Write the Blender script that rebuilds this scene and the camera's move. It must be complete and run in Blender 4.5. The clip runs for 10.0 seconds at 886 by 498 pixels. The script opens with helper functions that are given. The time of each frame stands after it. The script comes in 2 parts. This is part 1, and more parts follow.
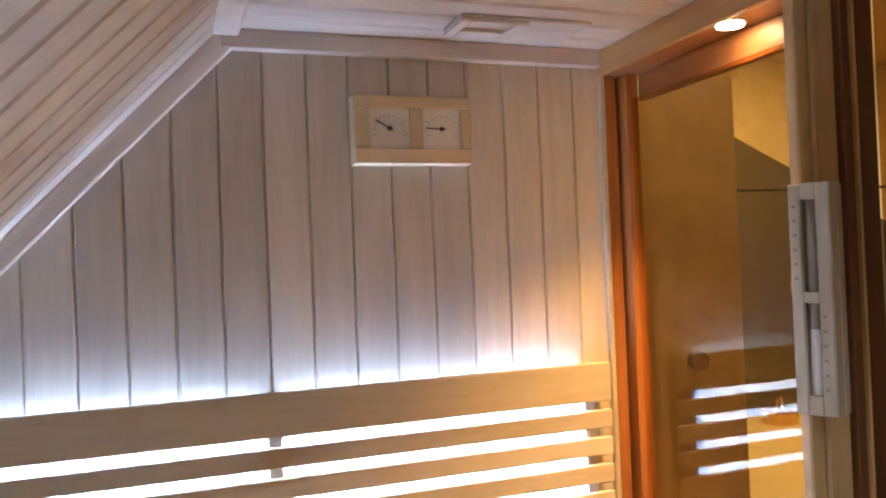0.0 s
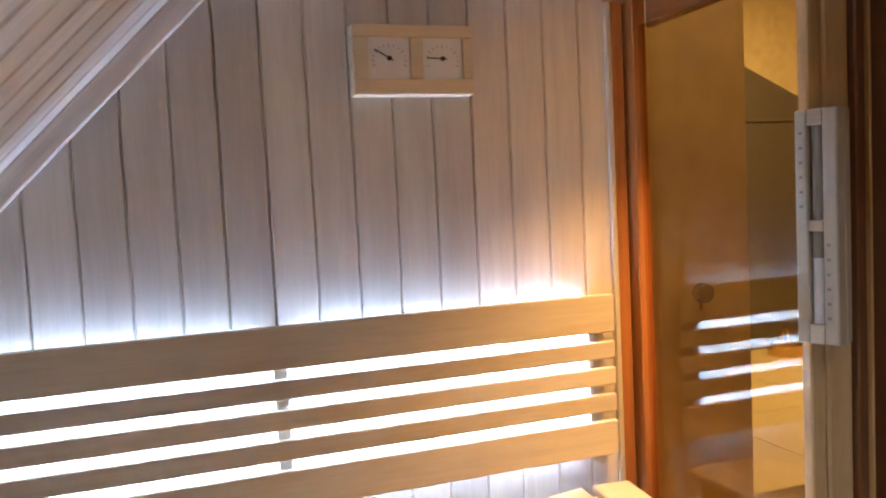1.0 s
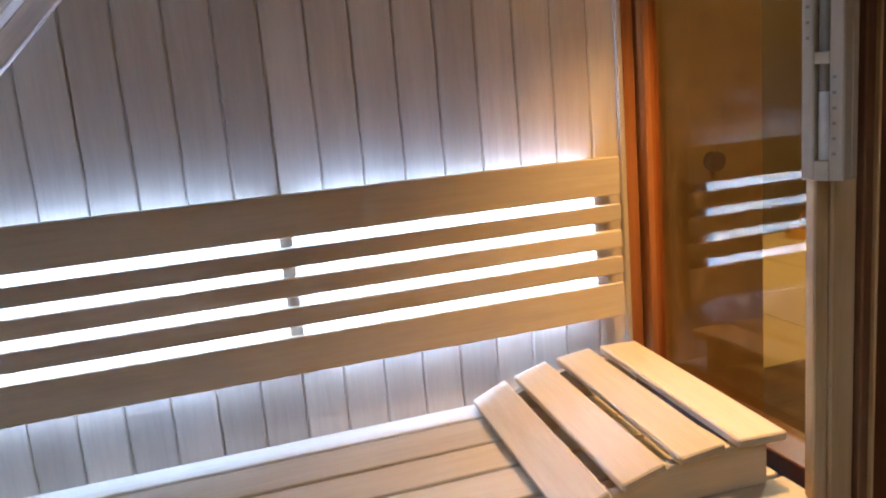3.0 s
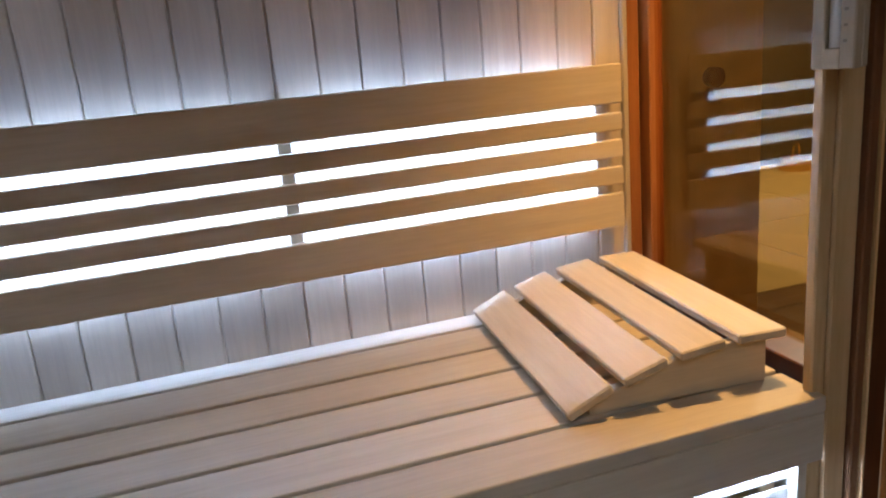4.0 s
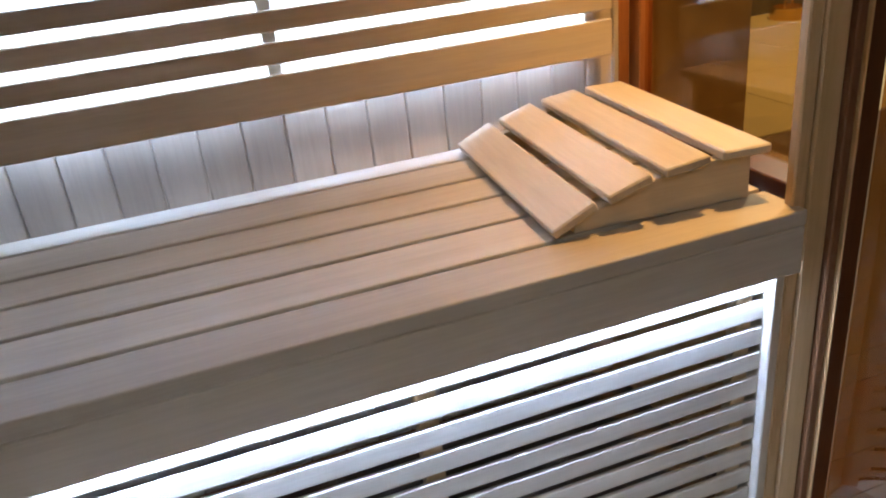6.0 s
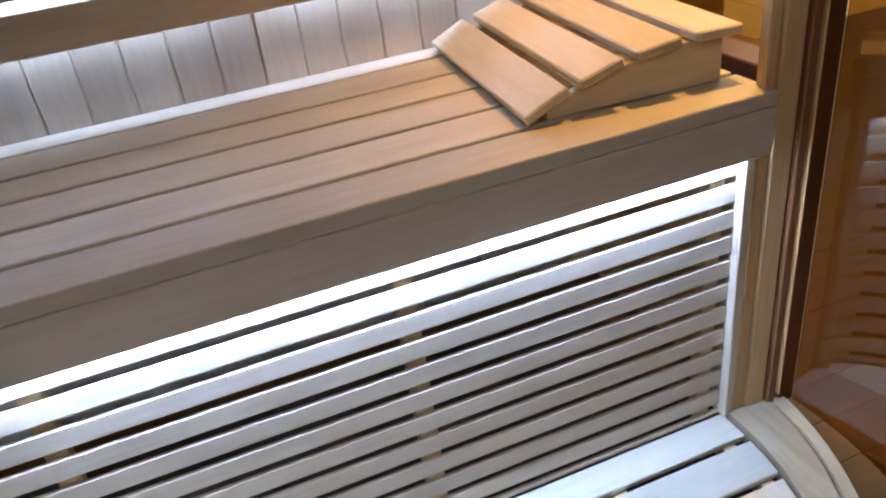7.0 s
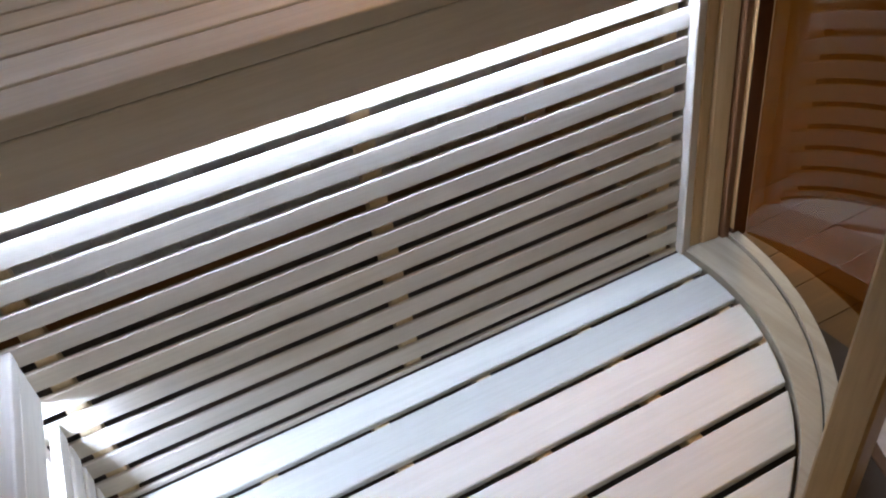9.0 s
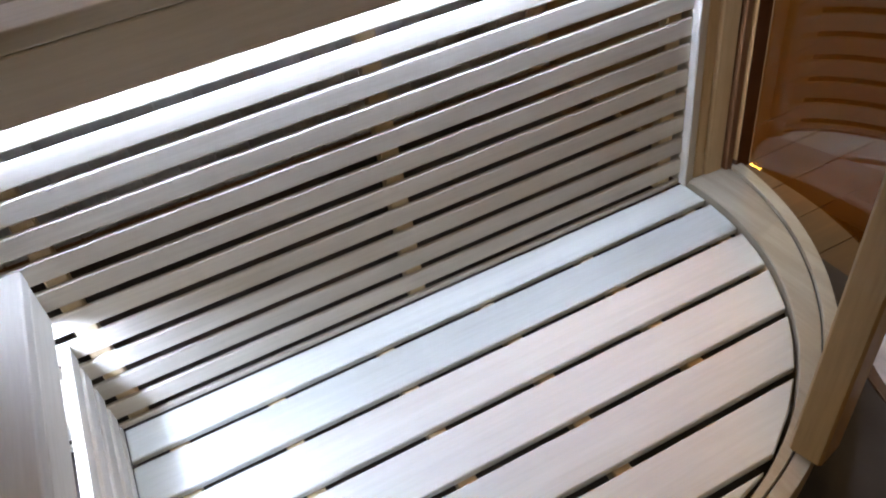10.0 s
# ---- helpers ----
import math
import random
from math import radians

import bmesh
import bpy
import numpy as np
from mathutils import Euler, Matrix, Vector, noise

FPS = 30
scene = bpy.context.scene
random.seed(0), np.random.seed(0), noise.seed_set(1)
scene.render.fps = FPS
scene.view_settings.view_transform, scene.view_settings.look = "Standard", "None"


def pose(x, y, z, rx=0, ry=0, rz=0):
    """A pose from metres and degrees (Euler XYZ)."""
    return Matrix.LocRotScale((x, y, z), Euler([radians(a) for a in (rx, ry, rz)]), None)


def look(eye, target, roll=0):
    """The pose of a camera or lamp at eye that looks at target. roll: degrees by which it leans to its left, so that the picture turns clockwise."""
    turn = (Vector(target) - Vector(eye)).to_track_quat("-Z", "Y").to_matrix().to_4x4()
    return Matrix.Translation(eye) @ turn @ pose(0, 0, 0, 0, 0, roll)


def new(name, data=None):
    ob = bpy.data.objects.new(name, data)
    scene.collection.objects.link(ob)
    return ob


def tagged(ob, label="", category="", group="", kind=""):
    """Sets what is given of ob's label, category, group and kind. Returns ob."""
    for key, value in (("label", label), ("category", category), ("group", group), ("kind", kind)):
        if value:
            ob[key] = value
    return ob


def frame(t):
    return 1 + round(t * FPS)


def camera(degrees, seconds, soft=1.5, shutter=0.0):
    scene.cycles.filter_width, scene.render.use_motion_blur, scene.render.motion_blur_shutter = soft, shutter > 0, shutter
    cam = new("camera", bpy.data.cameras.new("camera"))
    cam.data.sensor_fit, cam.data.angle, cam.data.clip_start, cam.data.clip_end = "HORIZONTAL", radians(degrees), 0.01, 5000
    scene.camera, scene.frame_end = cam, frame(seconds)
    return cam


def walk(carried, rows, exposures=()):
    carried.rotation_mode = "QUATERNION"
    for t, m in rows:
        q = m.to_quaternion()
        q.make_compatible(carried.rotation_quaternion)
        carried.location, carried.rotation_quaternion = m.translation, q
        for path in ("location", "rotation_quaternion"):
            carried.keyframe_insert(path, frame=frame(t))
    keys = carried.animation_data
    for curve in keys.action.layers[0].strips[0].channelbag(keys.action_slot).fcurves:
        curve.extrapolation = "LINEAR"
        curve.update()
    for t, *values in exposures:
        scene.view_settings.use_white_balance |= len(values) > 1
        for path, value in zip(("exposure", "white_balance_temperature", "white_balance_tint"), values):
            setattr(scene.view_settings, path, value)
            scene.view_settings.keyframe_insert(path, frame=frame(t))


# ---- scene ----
cam = camera(59.4, 10.0, soft=2.1)
PATH = [
    (0, (-0.933, -1.569, 1.488), (-0.26, 0.314, 1.516), -2.3),
    (0.5, (-0.925, -1.569, 1.477), (-0.267, 0.319, 1.447), -2.3),
    (1, (-0.918, -1.564, 1.479), (-0.274, 0.324, 1.346), -2.8),
    (1.5, (-0.902, -1.578, 1.473), (-0.282, 0.313, 1.272), -3.2),
    (2, (-0.887, -1.581, 1.465), (-0.296, 0.307, 1.174), -3.3),
    (2.5, (-0.883, -1.576, 1.439), (-0.308, 0.311, 1.111), -4.2),
    (4, (-0.921, -1.571, 1.333), (-0.345, 0.271, 0.806), -5.1),
    (4.5, (-0.917, -1.569, 1.317), (-0.356, 0.255, 0.721), -5.1),
    (5, (-0.908, -1.566, 1.296), (-0.386, 0.239, 0.611), -5.3),
    (6.5, (-0.938, -1.606, 1.233), (-0.387, 0.079, 0.308), -6.9),
    (7, (-0.931, -1.627, 1.202), (-0.404, 0.019, 0.196), -7.8),
    (7.5, (-0.952, -1.633, 1.164), (-0.389, -0.023, 0.118), -7.9),
    (8, (-0.962, -1.64, 1.128), (-0.392, -0.075, 0.022), -8.7),
    (8.5, (-0.975, -1.651, 1.104), (-0.392, -0.12, -0.043), -9.0),
    (9, (-0.985, -1.668, 1.083), (-0.41, -0.172, -0.113), -9.4),
    (9.5, (-0.997, -1.681, 1.069), (-0.444, -0.216, -0.175), -9.9),
    (10, (-1.017, -1.687, 1.054), (-0.479, -0.26, -0.24), -9.5),
]
walk(cam, [(t, look(eye, target, roll)) for t, eye, target, roll in PATH],
     exposures=[(0, 1.06, 5600, 1), (1.2, 0.95, 5500, 1), (2.5, 0.62, 5300, 1), (4.5, 0.06, 5650, 1), (7, 0.22, 6050, 2), (8.5, -0.2, 6600, 3), (10, -0.19, 6850, 4)])

# ---- light ----
world = bpy.data.worlds.new("world")
scene.world = world
world.use_nodes = True
world.node_tree.nodes["Background"].inputs[0].default_value = (0.9, 0.95, 1.0, 1)
world.node_tree.nodes["Background"].inputs[1].default_value = 0.05


def lamp(name, kind, place, target, power, colour, **more):
    data = bpy.data.lights.new(name, kind)
    data.energy, data.color = power, colour
    if kind == "AREA":
        data.shape, data.size, data.size_y = "RECTANGLE", more["size"], more["size_y"]
    if kind == "SPOT":
        data.spot_size, data.spot_blend, data.shadow_soft_size = radians(more["cone"]), 1.0, 0.04
    ob = new(name, data)
    ob.matrix_world = look(place, target)
    return ob


WARM, COOL = (1.0, 0.47, 0.12), (0.50, 0.63, 1.0)
lamp("header_downlight_lamp", "SPOT", (0.054, -0.42, 1.885), (0.050, -0.42, 0.7), 58.0, WARM, cone=102)
# unseen fill behind the camera, added for the ambient level
lamp("room_ceiling_lamp", "AREA", (-1.1, -2.9, 3.3), (-0.9, -1.6, 1.0), 15.0, (0.98, 0.96, 0.90), size=1.2, size_y=1.2)
# added fill, no real fitting: brightens the tan wall outside the pane
lamp("hall_ceiling_lamp", "AREA", (0.62, -0.25, 3.2), (0.50, 0.45, 1.3), 8.0, (1.0, 0.76, 0.42), size=0.4, size_y=0.4)
# second added fill, out of view, to lift the far wall and tiles
lamp("far_ceiling_lamp", "AREA", (3.6, 2.6, 3.3), (3.6, 3.0, 0.0), 105.0, (1.0, 0.80, 0.50), size=0.5, size_y=0.5)


# ---- materials ----
def material(name):
    m = bpy.data.materials.new(name)
    m.use_nodes = True
    nt = m.node_tree
    return m, nt, nt.nodes["Principled BSDF"]


def wood(name, light, dark, axis, rough=0.5, fine=1.0, bump=0.15, tilt=0.0, low=0.88, high=1.08):
    """Planed wood whose grain runs along the axis; every piece takes its own stretch of the grain."""
    m, nt, b = material(name)
    n, l = nt.nodes, nt.links
    tc, info = n.new("ShaderNodeTexCoord"), n.new("ShaderNodeObjectInfo")
    add = n.new("ShaderNodeVectorMath"); add.operation = "ADD"
    mul = n.new("ShaderNodeMath"); mul.operation = "MULTIPLY"; mul.inputs[1].default_value = 37.0
    l.new(info.outputs["Random"], mul.inputs[0])
    l.new(tc.outputs["Object"], add.inputs[0]); l.new(mul.outputs[0], add.inputs[1])
    mp = n.new("ShaderNodeMapping")
    s = [1.0, 1.0, 1.0]; s["xyz".index(axis)] = 0.06
    mp.inputs["Scale"].default_value = s
    turn = n.new("ShaderNodeVectorRotate"); turn.rotation_type = "Y_AXIS"; turn.inputs["Angle"].default_value = radians(tilt)
    l.new(add.outputs[0], turn.inputs["Vector"]); l.new(turn.outputs[0], mp.inputs["Vector"])
    grain = n.new("ShaderNodeTexNoise"); grain.inputs["Scale"].default_value = 160 * fine; grain.inputs["Detail"].default_value = 5; grain.inputs["Roughness"].default_value = 0.65
    broad = n.new("ShaderNodeTexNoise"); broad.inputs["Scale"].default_value = 22 * fine; broad.inputs["Detail"].default_value = 3; broad.inputs["Distortion"].default_value = 0.6
    l.new(mp.outputs[0], grain.inputs["Vector"]); l.new(mp.outputs[0], broad.inputs["Vector"])
    mix = n.new("ShaderNodeMath"); mix.operation = "MULTIPLY_ADD"; mix.inputs[1].default_value = 0.45
    l.new(grain.outputs["Fac"], mix.inputs[0])
    half = n.new("ShaderNodeMath"); half.operation = "MULTIPLY"; half.inputs[1].default_value = 0.55
    l.new(broad.outputs["Fac"], half.inputs[0]); l.new(half.outputs[0], mix.inputs[2])
    ramp = n.new("ShaderNodeValToRGB")
    ramp.color_ramp.elements[0].position, ramp.color_ramp.elements[1].position = 0.36, 0.62
    ramp.color_ramp.elements[0].color, ramp.color_ramp.elements[1].color = (*dark, 1), (*light, 1)
    l.new(mix.outputs[0], ramp.inputs["Fac"])
    hsv = n.new("ShaderNodeHueSaturation")
    rng = n.new("ShaderNodeMapRange"); rng.inputs["To Min"].default_value, rng.inputs["To Max"].default_value = low, high
    l.new(info.outputs["Random"], rng.inputs["Value"]); l.new(rng.outputs[0], hsv.inputs["Value"])
    l.new(ramp.outputs["Color"], hsv.inputs["Color"]); l.new(hsv.outputs["Color"], b.inputs["Base Color"])
    bp = n.new("ShaderNodeBump"); bp.inputs["Strength"].default_value = bump; bp.inputs["Distance"].default_value = 0.001
    l.new(grain.outputs["Fac"], bp.inputs["Height"]); l.new(bp.outputs[0], b.inputs["Normal"])
    rr = n.new("ShaderNodeMapRange"); rr.inputs["To Min"].default_value, rr.inputs["To Max"].default_value = rough - 0.08, rough + 0.12
    l.new(broad.outputs["Fac"], rr.inputs["Value"]); l.new(rr.outputs[0], b.inputs["Roughness"])
    return m


def plain(name, colour, rough=0.6, metal=0.0, vary=0.12, scale=14.0, bump=0.1):
    m, nt, b = material(name)
    n, l = nt.nodes, nt.links
    tc, no = n.new("ShaderNodeTexCoord"), n.new("ShaderNodeTexNoise")
    no.inputs["Scale"].default_value, no.inputs["Detail"].default_value = scale, 6
    l.new(tc.outputs["Object"], no.inputs["Vector"])
    ramp = n.new("ShaderNodeValToRGB")
    ramp.color_ramp.elements[0].position, ramp.color_ramp.elements[1].position = 0.3, 0.7
    ramp.color_ramp.elements[0].color = (*[c * (1 - vary) for c in colour], 1)
    ramp.color_ramp.elements[1].color = (*[min(1, c * (1 + vary)) for c in colour], 1)
    l.new(no.outputs["Fac"], ramp.inputs["Fac"]); l.new(ramp.outputs["Color"], b.inputs["Base Color"])
    b.inputs["Roughness"].default_value, b.inputs["Metallic"].default_value = rough, metal
    bp = n.new("ShaderNodeBump"); bp.inputs["Strength"].default_value = bump; bp.inputs["Distance"].default_value = 0.002
    l.new(no.outputs["Fac"], bp.inputs["Height"]); l.new(bp.outputs[0], b.inputs["Normal"])
    return m


def glowing(name, colour, strength):
    m, nt, b = material(name)
    b.inputs["Base Color"].default_value = (0.8, 0.8, 0.8, 1)
    b.inputs["Emission Color"].default_value = (*colour, 1)
    b.inputs["Emission Strength"].default_value = strength
    return m


def tinted_glass(name, tint, gloss_least):
    m, nt, b = material(name)
    n, l = nt.nodes, nt.links
    n.remove(b)
    clear, gloss, mix, lw = n.new("ShaderNodeBsdfTransparent"), n.new("ShaderNodeBsdfGlossy"), n.new("ShaderNodeMixShader"), n.new("ShaderNodeLayerWeight")
    clear.inputs[0].default_value, gloss.inputs["Roughness"].default_value, lw.inputs["Blend"].default_value = (*tint, 1), 0.01, 0.5
    bend = n.new("ShaderNodeMath"); bend.operation = "POWER"; bend.inputs[1].default_value = 4.0
    fac = n.new("ShaderNodeMath"); fac.operation = "MULTIPLY_ADD"; fac.inputs[1].default_value = 0.85; fac.inputs[2].default_value = gloss_least
    l.new(lw.outputs["Facing"], bend.inputs[0]); l.new(bend.outputs[0], fac.inputs[0])
    l.new(fac.outputs[0], mix.inputs[0]); l.new(clear.outputs[0], mix.inputs[1]); l.new(gloss.outputs[0], mix.inputs[2])
    l.new(mix.outputs[0], n["Material Output"].inputs["Surface"])
    return m


ASPEN_L, ASPEN_D = (0.66, 0.585, 0.475), (0.55, 0.475, 0.37)
aspen = {a: wood("aspen_" + a, ASPEN_L, ASPEN_D, a) for a in "xyz"}
panel_z = wood("whitewashed_panel_z", (0.68, 0.61, 0.51), (0.57, 0.50, 0.41), "z", 0.55, low=0.82, high=1.12)
panel_y = wood("whitewashed_panel_y", (0.70, 0.62, 0.53), (0.57, 0.49, 0.41), "y", 0.5)
panel_x = wood("whitewashed_panel_x", (0.70, 0.62, 0.53), (0.57, 0.49, 0.41), "x", 0.5)
panel_s = wood("whitewashed_panel_slope", (0.70, 0.62, 0.53), (0.57, 0.49, 0.41), "x", 0.5, tilt=45.9)
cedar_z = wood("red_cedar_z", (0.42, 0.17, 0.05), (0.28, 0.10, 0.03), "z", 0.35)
cedar_y = wood("red_cedar_y", (0.36, 0.15, 0.05), (0.24, 0.09, 0.03), "y", 0.4)
pine_x, pine_z = wood("pine_x", (0.66, 0.50, 0.29), (0.55, 0.40, 0.21), "x"), wood("pine_z", (0.66, 0.50, 0.29), (0.55, 0.40, 0.21), "z")
pale_pine = wood("pale_pine_x", (0.76, 0.64, 0.43), (0.68, 0.55, 0.35), "x")
post_z = wood("post_pine_z", (0.62, 0.43, 0.22), (0.50, 0.33, 0.15), "z", 0.45)
sill_y = wood("sill_y", (0.47, 0.38, 0.26), (0.37, 0.29, 0.19), "y", 0.4)
oak_z = wood("golden_oak_z", (0.40, 0.24, 0.09), (0.30, 0.17, 0.06), "z", 0.4)
# two darker copies of the red cedar, with shade put into the colour
shaded_cedar = wood("dark_cedar_z", (0.13, 0.042, 0.012), (0.08, 0.024, 0.008), "z", 0.35)
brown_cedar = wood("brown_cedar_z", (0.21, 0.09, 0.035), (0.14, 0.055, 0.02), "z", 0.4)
duckboard = wood("duckboard_x", (0.66, 0.625, 0.525), (0.58, 0.545, 0.445), "x", 0.45)
alder_z = wood("alder_z", (0.62, 0.38, 0.16), (0.48, 0.27, 0.10), "z", 0.45)
alder_y = wood("alder_y", (0.62, 0.38, 0.16), (0.48, 0.27, 0.10), "y", 0.45)
# near-black base colour: the shade below the floor is put into the colour
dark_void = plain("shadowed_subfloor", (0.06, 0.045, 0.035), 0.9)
bronze = tinted_glass("bronze_glass", (0.82, 0.67, 0.40), 0.05)
door_glass = tinted_glass("bronze_door_glass", (0.72, 0.53, 0.25), 0.14)
led_white = glowing("led_white", COOL, 60.0)
led_glow = glowing("led_glow", COOL, 31.0)
led_skirt = glowing("led_skirt", COOL, 260.0)
led_low = glowing("led_low", COOL, 330.0)
lamp_glow = glowing("lamp_glow", (1.0, 0.62, 0.28), 55.0)
paper = plain("dial_paper", (0.80, 0.79, 0.77), 0.5, vary=0.04)
black = plain("black_paint", (0.02, 0.02, 0.02), 0.4)
sand = plain("white_sand", (0.82, 0.82, 0.84), 0.8)
grey_back = plain("grey_recess", (0.30, 0.27, 0.22), 0.6)
steel = plain("brushed_steel", (0.6, 0.58, 0.55), 0.3, 1.0)
brass = plain("brass", (0.75, 0.5, 0.15), 0.25, 1.0)
tan_plaster = plain("tan_plaster", (0.62, 0.46, 0.25), 0.8)
dark_panel = plain("dark_panelling", (0.055, 0.045, 0.035), 0.5)
cream = plain("cream_plaster", (0.75, 0.62, 0.42), 0.85)
laminate = wood("laminate_x", (0.13, 0.053, 0.009), (0.08, 0.030, 0.005), "x", 0.5, 0.35)
tile_mat = plain("beige_tile", (0.66, 0.55, 0.38), 0.35, vary=0.08, scale=5)
grout = plain("grout", (0.25, 0.18, 0.11), 0.9)


# ---- building helpers ----
def mesh_of(bm, name, mat):
    me = bpy.data.meshes.new(name)
    bm.to_mesh(me)
    bm.free()
    me.materials.append(mat)
    return me


def thing(name, label, category, place=(0, 0, 0), turn=0.0, group="", kind=""):
    ob = new(name)
    ob.empty_display_size = 0.05
    ob.matrix_world = pose(*place, 0, 0, turn)
    return tagged(ob, label, category, group, kind)


def part(name, bm, mat, parent=None, label="", place=(0, 0, 0), turn=(0, 0, 0)):
    ob = new(name, mesh_of(bm, name, mat))
    ob.parent = parent
    ob.matrix_basis = pose(*place, *turn)
    return tagged(ob, label)


def box_bm(sx, sy, sz, bev=0.002, seg=1):
    bm = bmesh.new()
    bmesh.ops.create_cube(bm, size=1.0, matrix=Matrix.Diagonal((sx, sy, sz, 1)))
    if bev:
        bmesh.ops.bevel(bm, geom=bm.edges[:], offset=min(bev, 0.45 * min(sx, sy, sz)), segments=seg, affect="EDGES", profile=0.5)
    return bm


shared = {}


def board(name, x0, x1, y0, y1, z0, z1, mat, parent=None, label="", bev=0.0025, seg=1):
    """A board between these limits, in its parent's space; alike boards share one mesh."""
    key = (round(x1 - x0, 4), round(y1 - y0, 4), round(z1 - z0, 4), mat.name, bev, seg)
    if key not in shared:
        shared[key] = mesh_of(box_bm(*key[:3], bev, seg), name, mat)
    ob = new(name, shared[key])
    ob.parent = parent
    ob.location = ((x0 + x1) / 2, (y0 + y1) / 2, (z0 + z1) / 2)
    return tagged(ob, label)


def prism_bm(outline, depth, bev=0.0):
    """An outline in the x-z plane, given depth along y from 0 to depth."""
    bm = bmesh.new()
    f = bm.faces.new([bm.verts.new((x, 0, z)) for x, z in outline])
    got = bmesh.ops.extrude_face_region(bm, geom=[f])
    bmesh.ops.translate(bm, verts=[v for v in got["geom"] if isinstance(v, bmesh.types.BMVert)], vec=(0, depth, 0))
    bmesh.ops.recalc_face_normals(bm, faces=bm.faces[:])
    if bev:
        bmesh.ops.bevel(bm, geom=bm.edges[:], offset=bev, segments=1, affect="EDGES", profile=0.5)
    return bm


def arc_bm(cx, cy, r0, r1, z0, z1, a0, a1, steps=36):
    bm = bmesh.new()
    rings = []
    for i in range(steps + 1):
        a = radians(a0 + (a1 - a0) * i / steps)
        c, s = math.cos(a), math.sin(a)
        rings.append([bm.verts.new((cx + r * c, cy + r * s, z)) for r, z in ((r0, z0), (r1, z0), (r1, z1), (r0, z1))])
    for p, q in zip(rings, rings[1:]):
        for k in range(4):
            bm.faces.new((p[k], p[(k + 1) % 4], q[(k + 1) % 4], q[k]))
    bm.faces.new(rings[0]); bm.faces.new(rings[-1][::-1])
    bmesh.ops.recalc_face_normals(bm, faces=bm.faces[:])
    return bm


def disc_bm(r, depth, sides=32, bev=0.0):
    bm = bmesh.new()
    bmesh.ops.create_cone(bm, cap_ends=True, segments=sides, radius1=r, radius2=r, depth=depth)
    return bm


def smooth(ob):
    bm = bmesh.new()
    bm.from_mesh(ob.data)
    for f in bm.faces:
        f.smooth = True
    for e in bm.edges:
        e.smooth = len(e.link_faces) == 2 and e.calc_face_angle(0) < 0.6
    bm.to_mesh(ob.data)
    bm.free()
    return ob


# ---- plan ----
CEIL, BREAK, RISE = 1.957, -0.817, 1.031      # flat ceiling, where the slope begins, its rise
LEFT, FRONT, BENCH = -1.75, -1.36, 0.720
PITCH, SEAM = 0.0874, -0.043                  # wall panelling


def under_slope(x):
    return CEIL if x >= BREAK else CEIL + (x - BREAK) * RISE


# ---- structure: sauna ----
wall_back = tagged(new("wall_back"), "pale whitewashed vertical tongue-and-groove sauna panelling", "wall", kind="structure")
part("backing", prism_bm([(LEFT - 0.05, 0), (0.10, 0), (0.10, CEIL + 0.04), (BREAK, CEIL + 0.04), (LEFT - 0.05, under_slope(LEFT - 0.05) + 0.04)], 0.08), panel_z, wall_back, place=(0, 0.0125, 0))


def plank(x0, x1, z0, parent, mat):
    x0, x1 = x0 + 0.0008, x1 - 0.0008
    tops = [(x1, under_slope(x1) - 0.002)] + ([(BREAK, CEIL - 0.002)] if x0 < BREAK < x1 else []) + [(x0, under_slope(x0) - 0.002)]
    part("plank", prism_bm([(x0, z0), (x1, z0)] + tops, 0.0135, 0.0035), mat, parent)


edges = [0.0355, SEAM] + [SEAM - PITCH * k for k in range(1, 20)] + [LEFT]
for a, b in zip(edges, edges[1:]):
    plank(b, a, 0.0, wall_back, panel_z)

trim = tagged(new("trim"), "pale wooden cornice strip along wall and ceiling", "trim", kind="structure")
board("cornice", -0.818, 0.022, -0.022, -0.0005, 1.916, CEIL - 0.001, panel_x, trim)
ang = math.degrees(math.atan(RISE))
ca, sa = math.cos(radians(ang)), math.sin(radians(ang))
part("cornice", box_bm(1.30, 0.0195, 0.042, 0.003), panel_x, trim, place=(BREAK - 0.645 * ca + 0.0213 * sa, -0.01025, CEIL - 0.645 * sa - 0.0213 * ca), turn=(0, -ang, 0))
board("corner_bead", 0.022, 0.0355, -0.014, -0.0005, 0.72, 1.915, panel_z, trim)
board("ridge_strip", -0.845, -0.785, FRONT, -0.023, CEIL - 0.018, CEIL - 0.003, panel_y, trim)

ceiling = new("ceiling", bpy.data.meshes.new("ceiling"))
bm = bmesh.new()


def add_box(bm, m, sx, sy, sz, bev=0.003):
    b2 = box_bm(sx, sy, sz, bev)
    b2.transform(m)
    tmp = bpy.data.meshes.new("tmp")
    b2.to_mesh(tmp); b2.free()
    bm.from_mesh(tmp)
    bpy.data.meshes.remove(tmp)


run = (BREAK - LEFT + 0.03) / math.cos(radians(ang))
for k in range(16):
    y = -PITCH * k - PITCH / 2
    add_box(bm, pose(-0.355, y, CEIL + 0.007), 0.93, PITCH - 0.006, 0.014, 0.006)
add_box(bm, pose(-0.36, FRONT / 2, CEIL + 0.045), 0.95, -FRONT + 0.04, 0.03, 0)
flat_faces = len(bm.faces)
for k in range(16):
    y = -PITCH * k - PITCH / 2
    add_box(bm, pose(BREAK, y, CEIL, 0, -ang, 0) @ pose(-run / 2, 0, 0.007), run, PITCH - 0.006, 0.014, 0.006)
add_box(bm, pose(BREAK, FRONT / 2, CEIL, 0, -ang, 0) @ pose(-run / 2, 0, 0.045), run, -FRONT + 0.04, 0.03, 0)
bm.faces.ensure_lookup_table()
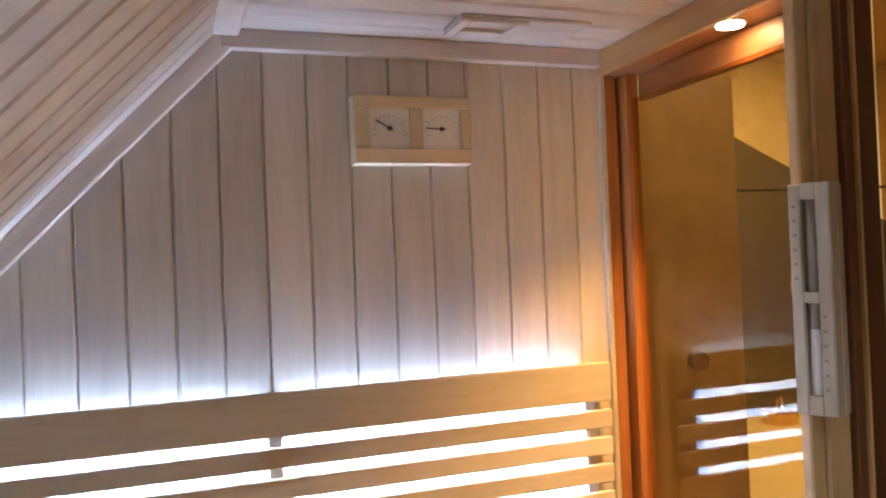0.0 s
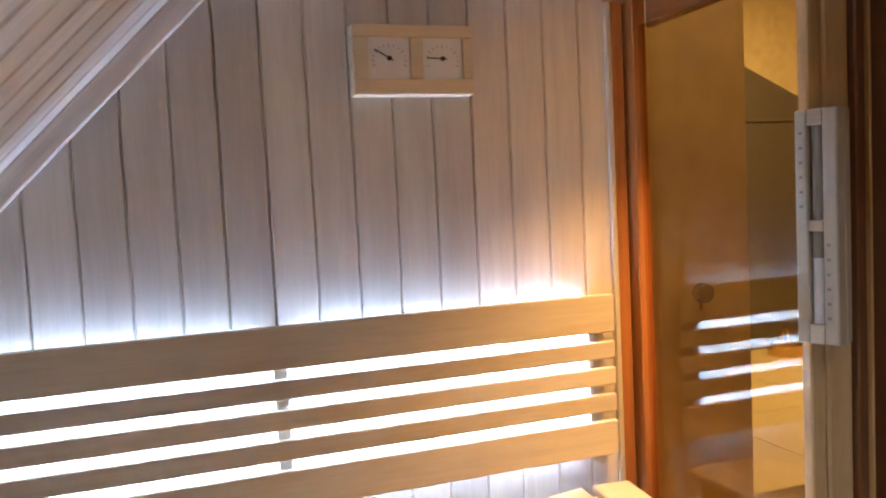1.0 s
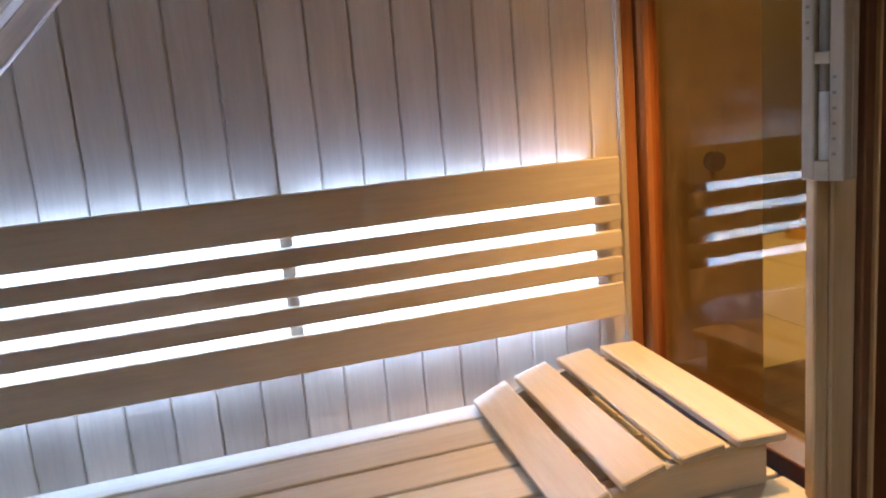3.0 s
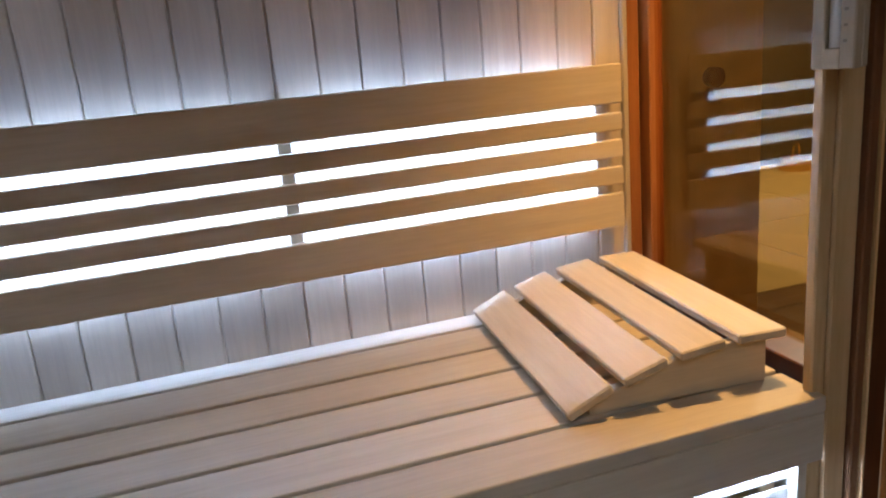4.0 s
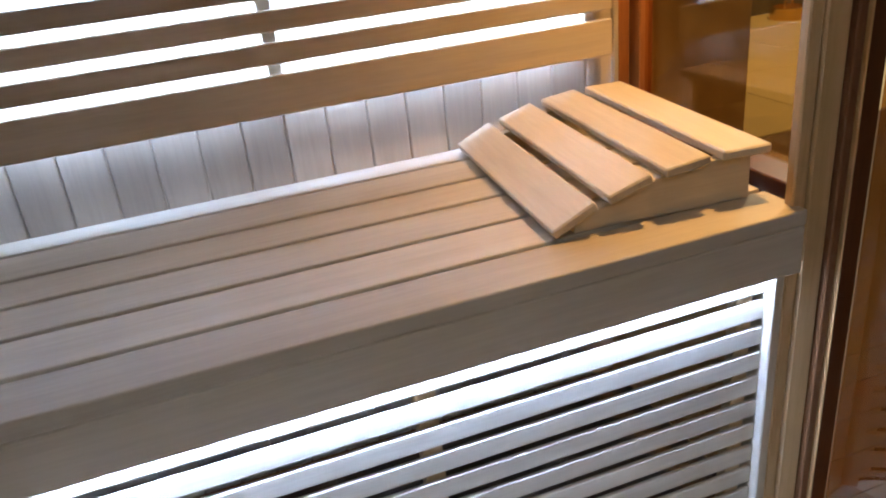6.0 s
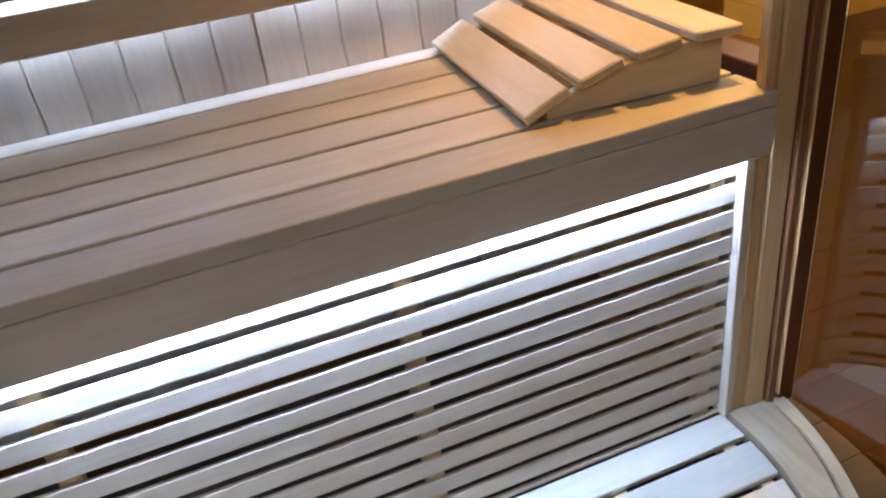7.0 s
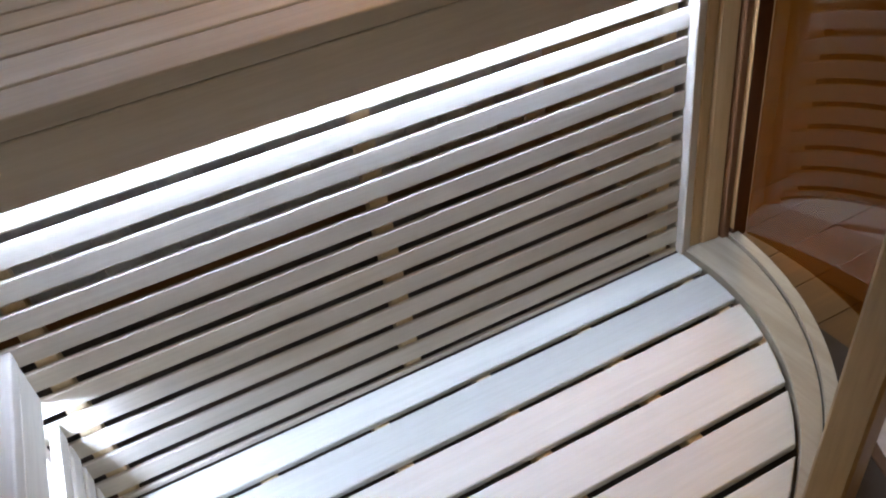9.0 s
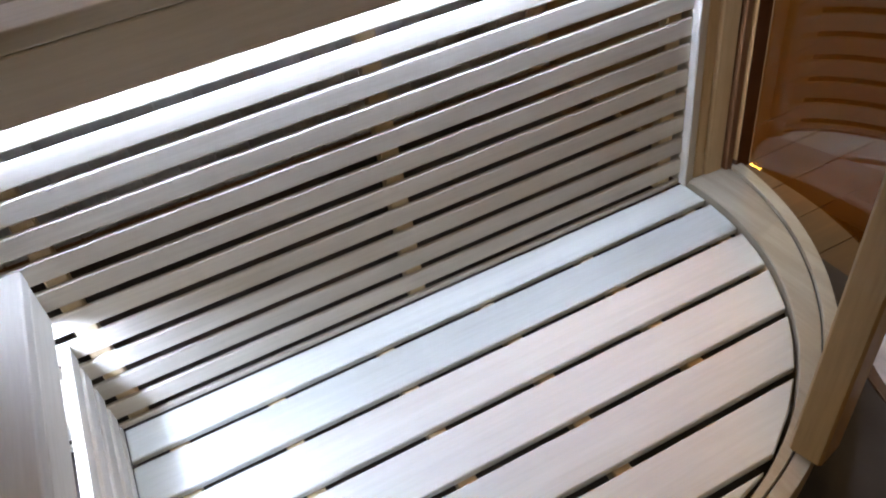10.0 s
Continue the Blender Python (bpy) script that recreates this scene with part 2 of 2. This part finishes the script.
for f in bm.faces[flat_faces:]:
    f.material_index = 1
bm.to_mesh(ceiling.data); bm.free()
ceiling.data.materials.append(panel_x)
ceiling.data.materials.append(panel_s)
tagged(ceiling, "whitewashed boarded sauna ceiling with a sloping attic side", "ceiling", kind="structure")

wall_left = tagged(new("wall_left"), "low panelled knee wall under the slope", "wall", kind="structure")
board("panel", LEFT - 0.06, LEFT, FRONT, 0.0, 0.0, under_slope(LEFT) + 0.02, panel_z, wall_left)
wall_front = tagged(new("wall_front"), "panelled front wall beside the open doorway", "wall", kind="structure")
board("panel", LEFT, -1.42, FRONT - 0.07, FRONT, 0.0, 1.33, panel_z, wall_front)
board("lintel", -1.10, -0.30, FRONT - 0.07, FRONT, 1.90, CEIL + 0.04, alder_y, wall_front)

# side wall with the fixed pane
wall_side = tagged(new("wall_side"), "wooden side wall below a fixed bronze glass pane", "wall", kind="structure")
board("apron", 0.02, 0.10, -0.629, 0.0, 0.0, BENCH - 0.03, alder_y, wall_side)
board("header", 0.02, 0.034, -0.70, -0.0005, 1.897, CEIL - 0.001, alder_y, wall_side, "golden wooden header board")
board("soffit", 0.0345, 0.12, -0.70, -0.0005, 1.90, 1.915, cedar_y, wall_side)
board("head_rail", 0.106, 0.124, -0.62, -0.041, 1.836, 1.8995, cedar_y, wall_side)
board("jamb_lining", 0.0365, 0.067, -0.010, 0.0, BENCH, 1.899, cedar_z, wall_side)
board("stile", 0.0735, 0.108, -0.040, 0.013, BENCH, 1.8995, cedar_z, wall_side, "orange cedar stile")
# sill rail takes the cedar copy darkened for shade
board("sill_rail", 0.020, 0.12, -0.62, -0.041, BENCH - 0.03, BENCH + 0.012, shaded_cedar, wall_side)
window_1 = tagged(new("window_1"), "fixed bronze-tinted sauna glass pane", "window", kind="structure")
pane = board("pane", 0.088, 0.096, -0.62, -0.038, BENCH + 0.01, 1.84, bronze, window_1, bev=0)
pane.visible_shadow = False

# post between pane and curved door
post = tagged(new("door_post"), "pale wooden post between glass pane and curved door", "post", kind="structure")
part("edge_board", box_bm(0.026, 0.022, 1.90, 0.003), post_z, post, place=(-0.0120, -0.6355, 0.95), turn=(0, 0, -5))
part("face_board", box_bm(0.045, 0.024, 1.90, 0.004), post_z, post, place=(0.0240, -0.641, 0.95), turn=(0, 0, -5))
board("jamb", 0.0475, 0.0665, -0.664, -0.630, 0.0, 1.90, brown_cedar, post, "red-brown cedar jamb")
board("seal", 0.067, 0.0715, -0.671, -0.640, 0.031, 1.90, alder_z, post, "pale sealing strip")
board("jamb", 0.072, 0.112, -0.667, -0.630, 0.0, 1.90, shaded_cedar, post, "cedar jamb coloured dark for shade")

# curved threshold, glass and head
CX, CY = -0.651, -0.70      # centre of the floor's rounded corner
OX, OY = -0.655, -0.605     # centre of the curved glass


def sweep_bm(inner, outer, z0, z1, a0, a1, steps=48):
    """A curved board between two arcs, each given as centre x, centre y, radius, first angle."""
    bm = bmesh.new()
    rings = []
    for i in range(steps + 1):
        pts = []
        for cx, cy, r, first in (inner, outer):
            a = radians(first + (a1 - first) * i / steps)
            pts.append((cx + r * math.cos(a), cy + r * math.sin(a)))
        (xi, yi), (xo, yo) = pts
        rings.append([bm.verts.new(v) for v in ((xi, yi, z0), (xo, yo, z0), (xo, yo, z1 - 0.002), (xo + (xi - xo) * 0.04, yo + (yi - yo) * 0.04, z1), (xi + (xo - xi) * 0.04, yi + (yo - yi) * 0.04, z1), (xi, yi, z1 - 0.002))])
    for p, q in zip(rings, rings[1:]):
        for k in range(6):
            bm.faces.new((p[k], p[(k + 1) % 6], q[(k + 1) % 6], q[k]))
    bm.faces.new(rings[0]); bm.faces.new(rings[-1][::-1])
    bmesh.ops.recalc_face_normals(bm, faces=bm.faces[:])
    return bm


threshold = tagged(new("threshold"), "curved pale wooden threshold under the rounded glass", "threshold", kind="structure")
smooth(part("inner_ring", sweep_bm((CX, CY, 0.612, 6), (OX, OY, 0.7165, -2), -0.03, 0.012, 0, -84), sill_y, threshold))
smooth(part("outer_ring", sweep_bm((OX, OY, 0.7205, -4), (OX, OY, 0.746, -4), -0.03, 0.016, 0, -84), sill_y, threshold))
part("seal", arc_bm(OX, OY, 0.7168, 0.7202, -0.03, 0.006, -4, -84, 48), black, threshold, "thin dark seal")
# the curved glass door hangs on the post and stands a little open
AJAR = 14
HX, HY = 0.095, -0.66
ja, jb = math.cos(radians(AJAR)), math.sin(radians(AJAR))
DX, DY = HX + ja * (OX - HX) - jb * (OY - HY), HY + jb * (OX - HX) + ja * (OY - HY)
door_1 = tagged(new("door_1"), "curved bronze-tinted glass sauna door standing slightly open", "door", kind="structure")
ob = part("pane", arc_bm(DX, DY, 0.747, 0.753, 0.018, 1.89, AJAR - 6, AJAR - 56, 48), door_glass, door_1, "curved bronze glass")
ob.visible_shadow = False
smooth(ob)
head_arc = tagged(new("curved_head"), "curved wooden head above the rounded glass", "beam", kind="structure")
part("beam", arc_bm(OX, OY, 0.69, 0.77, 1.897, CEIL + 0.02, -5, -84), alder_y, head_arc)
# floor
floor = tagged(new("floor"), "pale slatted wooden duckboard over a subfloor coloured dark for shade", "floor", kind="structure")
# sheet coloured as the shade seen between the slats
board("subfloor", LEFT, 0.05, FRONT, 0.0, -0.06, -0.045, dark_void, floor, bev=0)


def arc_x(y):
    d = 0.606 ** 2 - (y - CY) ** 2
    return CX + math.sqrt(max(d, 0.0)) if y < CY else -0.045


yy = -0.634
first = True
while yy > FRONT + 0.05:
    w = 0.074 if first else 0.091
    y1, y0 = yy, yy - w
    o = [(-1.2665, y1), (arc_x(y1), y1), (arc_x((y0 + y1) / 2), (y0 + y1) / 2), (arc_x(y0), y0), (-1.2665, y0)]
    bm = bmesh.new()
    f = bm.faces.new([bm.verts.new((x, y, -0.014)) for x, y in o])
    got = bmesh.ops.extrude_face_region(bm, geom=[f])
    bmesh.ops.translate(bm, verts=[v for v in got["geom"] if isinstance(v, bmesh.types.BMVert)], vec=(0, 0, 0.014))
    bmesh.ops.recalc_face_normals(bm, faces=bm.faces[:])
    bmesh.ops.bevel(bm, geom=bm.edges[:], offset=0.002, segments=1, affect="EDGES", profile=0.5)
    part("slat", bm, duckboard, floor)
    yy = y0 - 0.0155
    first = False
for x in (-1.19, -1.01, -0.793, -0.578, -0.345, -0.085):
    board("joist", x - 0.016, x + 0.016, FRONT + 0.05 if x < -0.4 else -1.08, -0.65, -0.044, -0.0145, pine_x, floor)

# ---- main bench ----
bench = thing("upper_bench", "pale aspen sauna bench with slatted skirt lit from below its edge", "bench")
bl = -1.74
SEAMS = [0.0040, -0.079, -0.202, -0.315, -0.433, -0.556, -0.6705]
BY = [(a - 0.0055, b + 0.0055) for a, b in zip(SEAMS, SEAMS[1:])]
for y1, y0 in BY:
    board("seat_board", bl, -0.011, y0, y1, BENCH - 0.028, BENCH, aspen["x"], bench, bev=0.003, seg=2)
board("fascia", bl, -0.010, -0.663, -0.651, 0.602, BENCH - 0.030, aspen["x"], bench)
for x in (-1.5, -0.9, -0.3):
    board("bearer", x - 0.02, x + 0.02, -0.60, -0.02, BENCH - 0.075, BENCH - 0.0285, aspen["y"], bench)
SK = -0.632
board("top_rail", bl, -0.052, SK, SK + 0.008, 0.561, 0.601, aspen["x"], bench, bev=0.003, seg=2)
ST = [0.546 - 0.0532 * k for k in range(11)]
for z in ST:
    board("skirt_slat", bl, -0.052, SK, SK + 0.008, max(0.001, z - 0.038), z, aspen["x"], bench, bev=0.003, seg=2)
board("end_panel", -0.0295, -0.0105, -0.643, -0.560, 0.001, 0.6015, aspen["z"], bench)
board("end_strip", -0.0515, -0.030, SK - 0.018, SK + 0.03, 0.001, 0.6005, aspen["z"], bench)
for x in (-1.66, -1.235, -0.682, -0.088):
    board("batten", x - 0.017, x + 0.017, SK + 0.0085, SK + 0.035, 0.0, 0.60, pine_z, bench)
board("light_strip", -1.28, -0.055, -0.6505, -0.641, 0.605, 0.610, led_skirt, bench, "cool white light strip", bev=0)
board("light_channel", bl, -0.0305, -0.6505, -0.600, 0.6105, 0.616, aspen["x"], bench, bev=0)

# ---- lower bench ----
low = thing("lower_bench", "low pale aspen side bench with slatted skirt", "bench")
LX, LZ = -1.270, 0.385
for k in range(5):
    x1 = LX + 0.003 - 0.099 * k
    board("seat_board", x1 - 0.086, x1, FRONT + 0.01, -0.634, LZ - 0.028, LZ, aspen["y"], low, bev=0.003, seg=2)
board("fascia", LX - 0.012, LX + 0.002, FRONT + 0.01, -0.634, 0.279, LZ - 0.0285, aspen["y"], low)
for z in ST[6:]:
    board("skirt_slat", LX - 0.012, LX + 0.003, FRONT + 0.01, SK - 0.002, max(0.001, z - 0.038), z, aspen["y"], low)
for y in (-0.70, -1.0, -1.3):
    board("batten", LX - 0.042, LX - 0.0125, y - 0.016, y + 0.016, 0.0, 0.27, aspen["z"], low)
board("light_strip", LX - 0.024, LX - 0.0125, FRONT + 0.03, -0.640, 0.283, 0.288, led_low, low, "cool white light strip", bev=0)

# ---- backrest ----
back = thing("backrest", "pale aspen slatted backrest with light strips behind it", "backrest")
for z0, z1, nm in ((1.158, 1.244, "top_board"), (1.098, 1.138, "slat"), (1.0375, 1.078, "slat"), (0.9765, 1.0175, "slat"), (0.877, 0.9565, "bottom_board")):
    board(nm, bl, 0.0, -0.045, -0.030, z0, z1, aspen["x"], back, bev=0.003, seg=2)
for x0, x1 in ((-1.40, -1.37), (-0.759, -0.729), (-0.062, -0.030)):
    board("strut", x0, x1, -0.0295, -0.0005, 0.880, 1.238, aspen["z"], back)
for x0, x1 in ((-1.72, -1.405), (-1.365, -0.764), (-0.724, -0.067)):
    for z in (1.118, 1.058, 0.997):
        board("light_strip", x0, x1, -0.0295, -0.0265, z - 0.005, z + 0.005, led_white, back, "cool white light strip", bev=0)
    for z in (1.170, 0.944):
        board("light_strip", x0, x1, -0.027, -0.007, z - 0.002, z + 0.002, led_glow, back, "cool white light strip", bev=0)

# ---- headrest ----
rest = thing("headrest", "curved pale slatted wooden headrest lying on the bench", "headrest", (-0.199, -0.313, BENCH), -4.5)
for xa, za, xb, zb in ((-0.207, 0.021, -0.130, 0.058), (-0.108, 0.062, -0.031, 0.086), (-0.006, 0.089, 0.076, 0.099), (0.100, 0.100, 0.190, 0.099)):
    w, t = math.hypot(xb - xa, zb - za), math.degrees(math.atan2(zb - za, xb - xa))
    part("slat", box_bm(w, 0.535, 0.017, 0.003), aspen["y"], rest, place=((xa + xb) / 2 + 0.0085 * math.sin(radians(t)), 0, (za + zb) / 2 - 0.0085 * math.cos(radians(t))), turn=(0, -t, 0))
for y in (-0.248, 0.228):
    part("side_rail", prism_bm([(-0.16, 0.0005), (0.165, 0.0005), (0.165, 0.081), (0.09, 0.081), (0.0, 0.070), (-0.07, 0.052), (-0.16, 0.020)], 0.02, 0.0015), aspen["x"], rest, place=(0, y, 0))

# ---- thermometer ----
gauge = thing("thermometer", "pale wooden double box with thermometer and hygrometer dials", "thermometer", (-0.438, -0.0005, 1.760))
W, Hh = 0.128, 0.071
board("case", -W, W, -0.024, 0.0, -Hh, Hh, pale_pine, gauge)
board("frame_top", -W, W, -0.034, -0.0245, 0.046, Hh, pale_pine, gauge)
board("frame_bottom", -W, W, -0.034, -0.0245, -Hh, -0.038, pale_pine, gauge)
for x0, x1 in ((-W, -0.094), (-0.008, 0.020), (0.106, W)):
    board("frame_side", x0, x1, -0.034, -0.0245, -0.0378, 0.0458, pale_pine, gauge)
for cx, a in ((-0.051, 150), (0.063, 178)):
    dial = board("dial", cx - 0.0428, cx + 0.0428, -0.028, -0.0245, -0.0375, 0.0455, paper, gauge, "white square dial", bev=0)
    dx, dz = math.cos(radians(a)) * 0.018, math.sin(radians(a)) * 0.018
    part("needle", box_bm(0.044, 0.001, 0.0025, 0), black, dial, place=(dx * 0.7, -0.004, dz * 0.7), turn=(0, -a, 0))
    bm = bmesh.new()
    for k in range(13):
        q = radians(200 - 18.3 * k)
        add_box(bm, pose(0.034 * math.cos(q), -0.0022, 0.030 * math.sin(q) - 0.004, 0, -math.degrees(q), 0), 0.005 if k % 3 else 0.008, 0.0006, 0.0011, 0)
    part("scale", bm, grey_back, dial)
    part("hub", disc_bm(0.005, 0.003, 16), black, dial, place=(0, -0.004, 0), turn=(90, 0, 0))

# ---- sand timer ----
timer = thing("sand_timer", "pale wooden sauna sand timer with white sand hung on the post", "sand timer", (-0.038, -0.684, 1.410), -70)
TW, TH = 0.030, 0.168
board("back_plate", -TW, TW, 0.004, 0.022, -TH, TH, aspen["z"], timer)
board("cheek", -TW, -0.0125, -0.020, 0.0035, -TH, TH, aspen["z"], timer, bev=0.002)
board("cheek", 0.009, TW, -0.020, 0.0035, -TH, TH, aspen["z"], timer, bev=0.002)
for z0, z1 in ((-TH, -0.140), (-0.006, 0.010), (0.145, TH)):
    board("bridge", -0.0122, 0.0087, -0.0195, 0.0035, z0, z1, aspen["x"], timer, bev=0.001)
for z0, z1 in ((0.0105, 0.1445), (-0.1395, -0.0065)):
    tube = part("tube", disc_bm(0.0085, z1 - z0, 20), grey_back, timer, "greyish glass tube", place=(-0.0018, -0.008, (z0 + z1) / 2))
    smooth(tube)
smooth(part("sand", disc_bm(0.0088, 0.095, 20), sand, timer, "white sand", place=(-0.0018, -0.008, -0.0915)))
for k in range(6):
    board("mark", 0.014, 0.019, -0.0206, -0.0200, -0.132 + 0.021 * k, -0.128 + 0.021 * k, grey_back, timer, bev=0)
    board("mark", -0.024, -0.019, -0.0206, -0.0200, 0.028 + 0.021 * k, 0.032 + 0.021 * k, grey_back, timer, bev=0)

# ---- ceiling vent ----
vent = thing("ceiling_vent", "pale wooden sliding ceiling vent with a small slot", "vent", (-0.32, -0.152, CEIL))
board("runner", -0.07, 0.215, -0.052, 0.050, -0.008, -0.0005, panel_x, vent)
for x0, x1, y0, y1 in ((-0.07, -0.048, -0.052, 0.05), (0.045, 0.075, -0.052, 0.05), (-0.0475, 0.0445, -0.052, -0.018), (-0.0475, 0.0445, 0.012, 0.05)):
    board("slide", x0, x1, y0, y1, -0.017, -0.0085, panel_x, vent, bev=0.002)
board("slot", -0.0475, 0.0445, -0.0175, 0.0115, -0.0095, -0.0082, alder_y, vent, "dark narrow slot", bev=0)

# ---- downlight ----
spot = thing("downlight", "round warm recessed downlight in the header soffit", "downlight", (0.052, -0.42, 1.90))
ring = part("ring", disc_bm(0.030, 0.004), steel, spot, place=(0, 0, -0.0025))
part("bulb", disc_bm(0.024, 0.002), lamp_glow, spot, place=(0, 0, -0.0056))

# ---- outside the sauna ----
ground = tagged(new("ground"), "orange-brown laminate floor with pale tiles farther off", "floor", kind="structure")
board("slab", -3.2, 6.4, -3.8, 4.9, -0.16, -0.075, dark_void, ground, bev=0)
for k in range(50):
    y0 = -3.75 + 0.105 * k
    board("floorboard", -3.2, 6.4, y0, y0 + 0.1042, -0.0745, -0.061, laminate, ground, bev=0.001)
for k in range(6):
    for m in range(3):
        board("tile", 0.3 + 1.0 * k, 1.292 + 1.0 * k, 1.505 + 1.1 * m, 2.597 + 1.1 * m, -0.0745, -0.058, tile_mat, ground, bev=0.003)
room = tagged(new("room_walls"), "cream plaster walls of the attic room", "wall", kind="structure")
board("wall", -3.2, 6.4, 4.8, 4.9, -0.1, 3.4, cream, room, bev=0)
board("wall", -3.2, 6.4, -3.9, -3.8, -0.1, 3.4, cream, room, bev=0)
board("wall", -3.3, -3.2, -3.8, 4.8, -0.1, 3.4, cream, room, bev=0)
board("wall", 6.4, 6.5, -3.8, 4.8, -0.1, 3.4, cream, room, bev=0)
lid = tagged(new("room_ceiling"), "cream plaster ceiling of the attic room", "ceiling", kind="structure")
board("slab", -3.3, 6.5, -3.9, 4.9, 3.4, 3.5, cream, lid, bev=0)
part_wall = tagged(new("wall_outer"), "tan plaster wall outside the glass", "wall", kind="structure")
board("wall", 0.12, 0.793, 0.45, 0.55, -0.061, 3.4, tan_plaster, part_wall, bev=0)
gable = tagged(new("wall_dark"), "dark panelled partition with a sloping top", "wall", kind="structure")
part("partition", prism_bm([(1.2, -0.058), (6.4, -0.058), (6.4, 1.43), (4.0, 2.505), (3.2, 2.864), (1.2, 3.395)], 0.06), dark_panel, gable, place=(0, 4.2, 0))
board("rail", 3.2, 6.0, 4.18, 4.199, 2.02, 2.05, dark_void, gable)

basket = thing("brass_basket", "small shiny brass basket on the pale tiles", "basket", (4.10, 3.9, -0.058))
smooth(part("bowl", arc_bm(0, 0, 0.13, 0.15, 0.0, 0.10, 0, 360, 32), brass, basket))
part("handle", arc_bm(0, 0, 0.125, 0.14, -0.008, 0.008, 0, 180, 24), brass, basket, place=(0, 0, 0.10), turn=(90, 0, 35))
stool = thing("brass_stand", "slim golden stand on the pale tiles", "stand", (4.45, 3.9, -0.058))
part("stem", disc_bm(0.012, 0.46, 12), brass, stool, place=(0, 0, 0.231))
part("top", disc_bm(0.07, 0.03, 24), brass, stool, place=(0, 0, 0.477))
part("base", disc_bm(0.08, 0.012, 24), brass, stool, place=(0, 0, 0.0065))

mat = thing("round_mat", "pale round bath mat with a dark brown edge", "mat", (0.20, -1.33, -0.061))
part("top", disc_bm(0.325, 0.016, 56), plain("pale_cotton", (0.66, 0.58, 0.54), 0.9, scale=60, bump=0.6), mat, place=(0, 0, 0.0085))
smooth(part("edging", arc_bm(0, 0, 0.326, 0.345, 0.0005, 0.02, 0, 360, 64), plain("dark_brown_cloth", (0.12, 0.06, 0.03), 0.8), mat))

knob = thing("wall_knob", "dark brown round hook on the tan wall", "hook", (0.605, 0.45, 1.145))
smooth(part("knob", disc_bm(0.030, 0.03, 28), plain("dark_brown_knob", (0.085, 0.016, 0.006), 0.8), knob, place=(0, -0.0155, 0), turn=(90, 0, 0)))
board("drop", -0.006, 0.008, -0.02, -0.001, -0.055, -0.025, alder_z, knob)

switch = thing("light_switch", "cream square light switch on the dark wall", "light switch", (4.62, 4.199, 1.11))
board("plate", -0.05, 0.05, -0.012, -0.0005, -0.06, 0.06, cream, switch)
board("rocker", -0.032, 0.032, -0.017, -0.0125, -0.04, 0.04, cream, switch)

bar = new("wooden_bar")
low_end, high_end = Vector((-0.330, -1.268, 0.014)), Vector((-0.272, -1.268, 0.80))
az = (high_end - low_end).normalized()
ax = Vector((-0.25, 0.97, 0)).cross(az).normalized()
bar.matrix_world = Matrix.Translation((low_end + high_end) / 2) @ Matrix((ax, az.cross(ax), az)).transposed().to_4x4()
tagged(bar, "golden wooden bar leaning beside the curved threshold", "bar")
part("bar", box_bm(0.058, 0.050, (high_end - low_end).length, 0.004), oak_z, bar)
